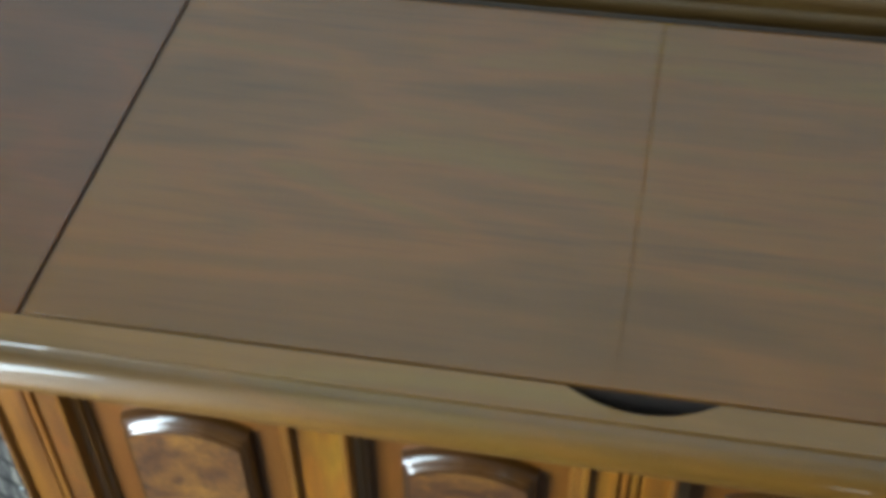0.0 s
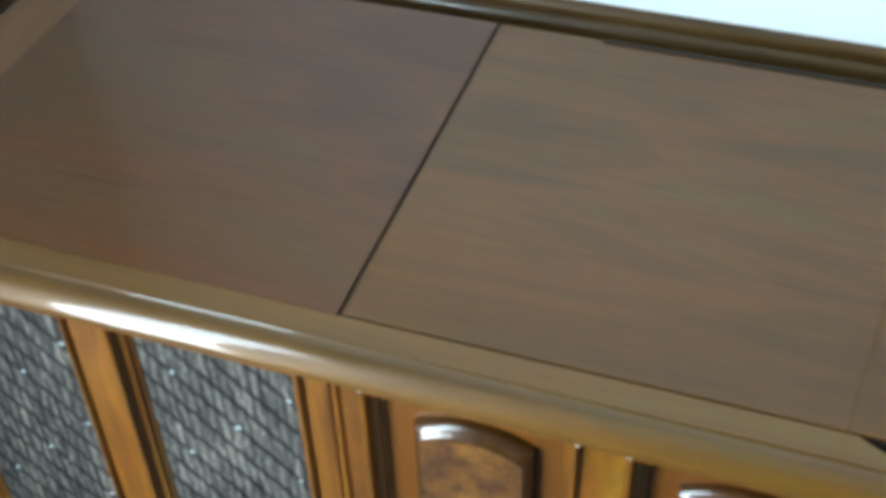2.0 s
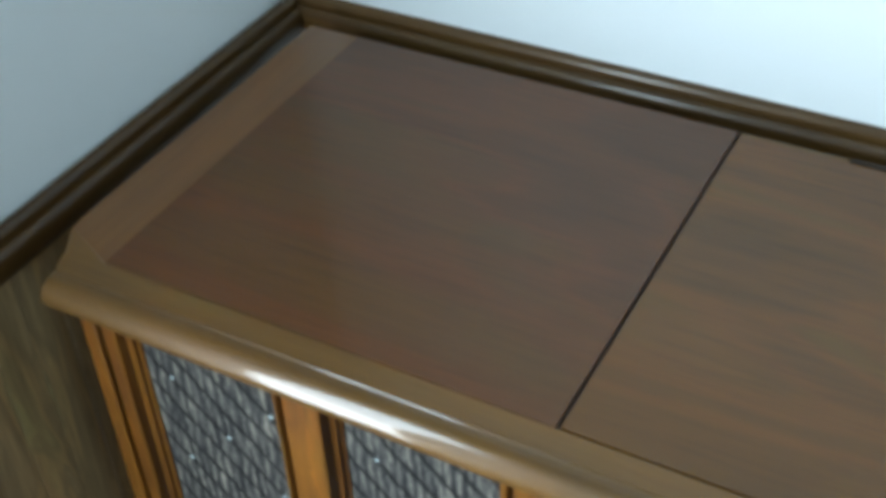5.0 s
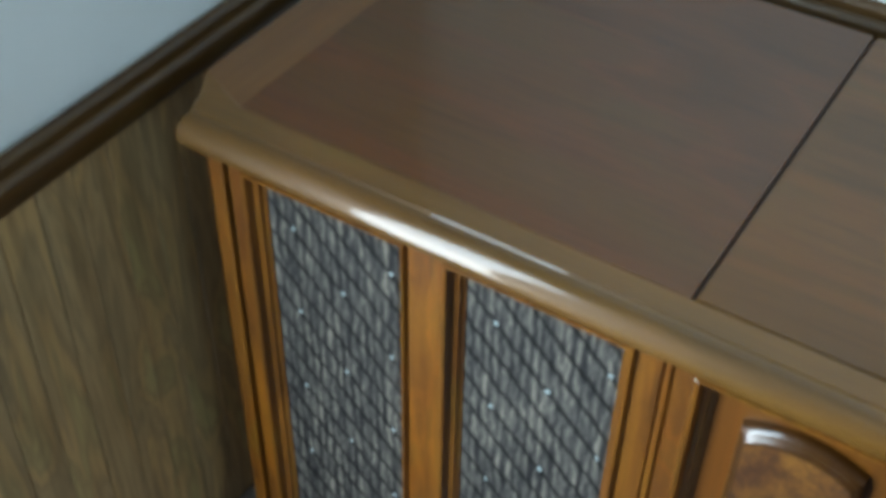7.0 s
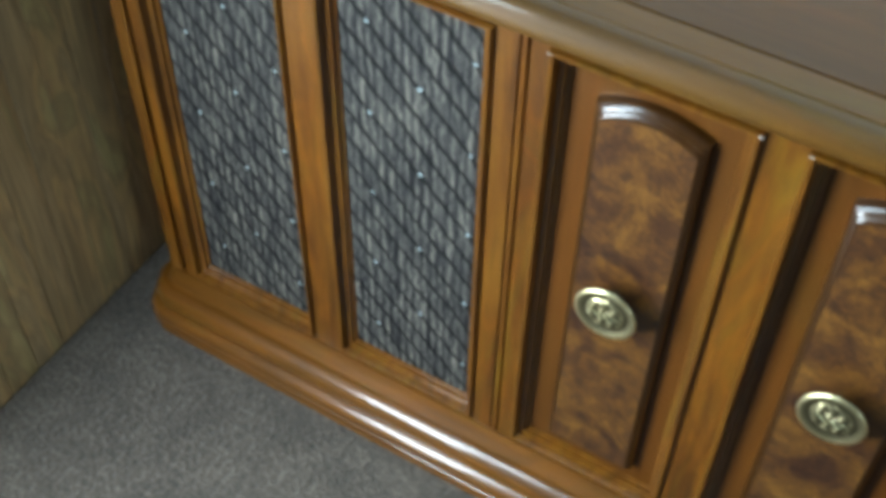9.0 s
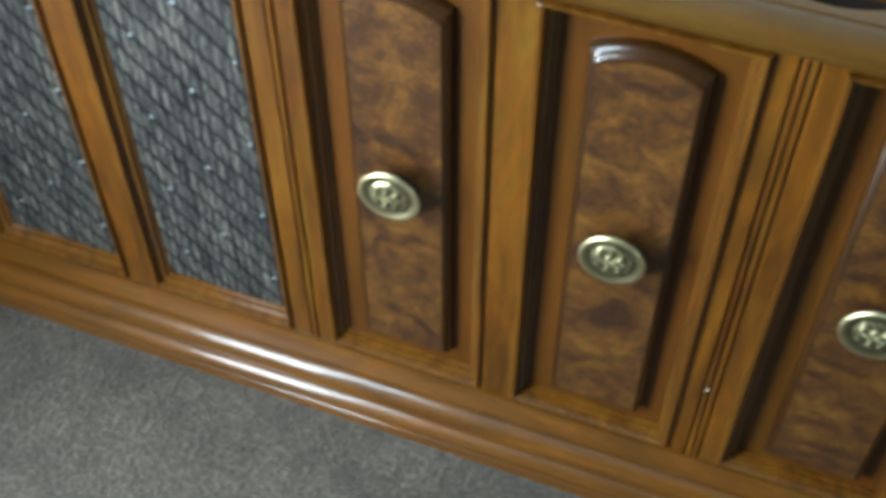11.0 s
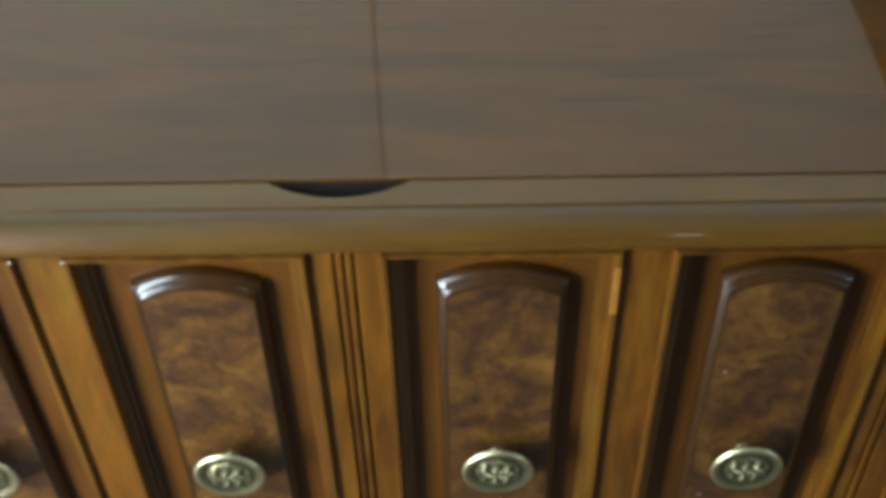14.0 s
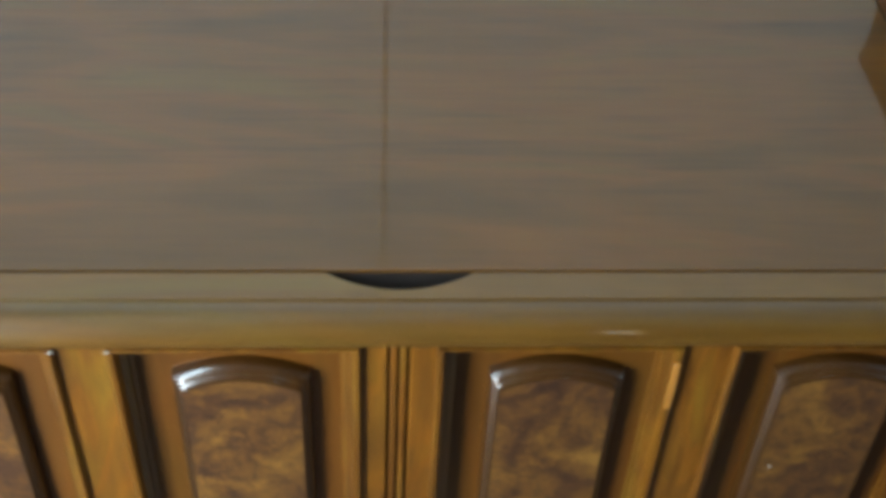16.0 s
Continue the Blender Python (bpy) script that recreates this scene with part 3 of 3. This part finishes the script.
# the core shows in the notch, its dark colour paints the shade there
lid = part("lid", box(-SEAM, SEAM, LID_Y0 + 0.0022, LID_Y1, TOP - 0.019, TOP - 0.0026), seam_dark, console, "lid core coloured dark for the shade in the notch")
part("veneer_leaf", box(-SEAM, SEAM, LID_Y0 + 0.0022, LID_Y1, TOP - 0.0025, TOP + 0.0003, 0.0001, 1), lid_x, lid)
part("hinge", box(-0.335, 0.335, LID_Y1 + 0.001, BACK_Y - 0.001, TOP - 0.018, TOP + 0.003, 0.001, 1), hinge_metal, console)
part("back_border", prism([(-SEAM, LID_Y1 + 0.001), (-0.336, LID_Y1 + 0.001), (-0.336, BACK_Y), (-SEAM, BACK_Y)], TOP - 0.020, TOP), border_x, console)
part("back_border", prism([(0.336, LID_Y1 + 0.001), (SEAM, LID_Y1 + 0.001), (SEAM, BACK_Y), (0.336, BACK_Y)], TOP - 0.020, TOP), border_x, console)

part("paint_fleck", box(-0.0048, -0.0022, -0.0020, -0.0010, 0.2245, 0.2280, 0.0004, 1), white_frame, console, "small white paint fleck")
# pale chips on the corners of the beads and specks of paint
for x in (-0.4195, -0.2435, -0.2045):
    part("chip", box(x - 0.0022, x + 0.0026, -0.0058, -0.0046, 0.6652, 0.6670, 0.0004, 1), chipped, console, "pale chip in the varnish")
for x, z, w in ((0.318, 0.360, 0.0030), (0.303, 0.338, 0.0022), (0.300, 0.520, 0.0016), (0.346, 0.372, 0.0014)):
    part("paint_speck", box(x - w, x + w, -0.0012, -0.0004, z - 0.0009, z + 0.0009, 0.0003, 1), chipped, console, "pale paint speck")
part("worn_patch", box(0.1990, 0.2046, -0.0060, -0.0046, 0.600, 0.652, 0.0004, 1), worn, console, "worn pale patch on the bead")

# ---- box on the console ----
chest = tagged(new("wooden_box"), "dark brown wooden box with rounded edges standing on the console", "box")
part("body", box(0.459, 0.777, 0.120, 0.406, TOP + 0.0006, TOP + 0.075, 0.006, 3), box_wood, chest)
part("lid", box(0.457, 0.779, 0.118, 0.408, TOP + 0.0752, TOP + 0.090, 0.005, 3), box_wood, chest)

# ---- wainscot planks ----
plank_bm = box(0.0, 0.0055, -0.0222, 0.0222, 0.002, 0.6755, 0.0018, 1)
first = part("plank", plank_bm, plank_wood, wall_west)
first.location = (WALL_X - 0.0055, WALL_Y - 0.024, 0)
for i in range(1, 116):
    y = WALL_Y - 0.024 - 0.0452 * i
    if WIN_Y0 - 0.024 < y < WIN_Y1 + 0.024:
        continue
    p = new("plank", first.data)
    p.parent = wall_west
    p.location = (WALL_X - 0.0055, y, 0)
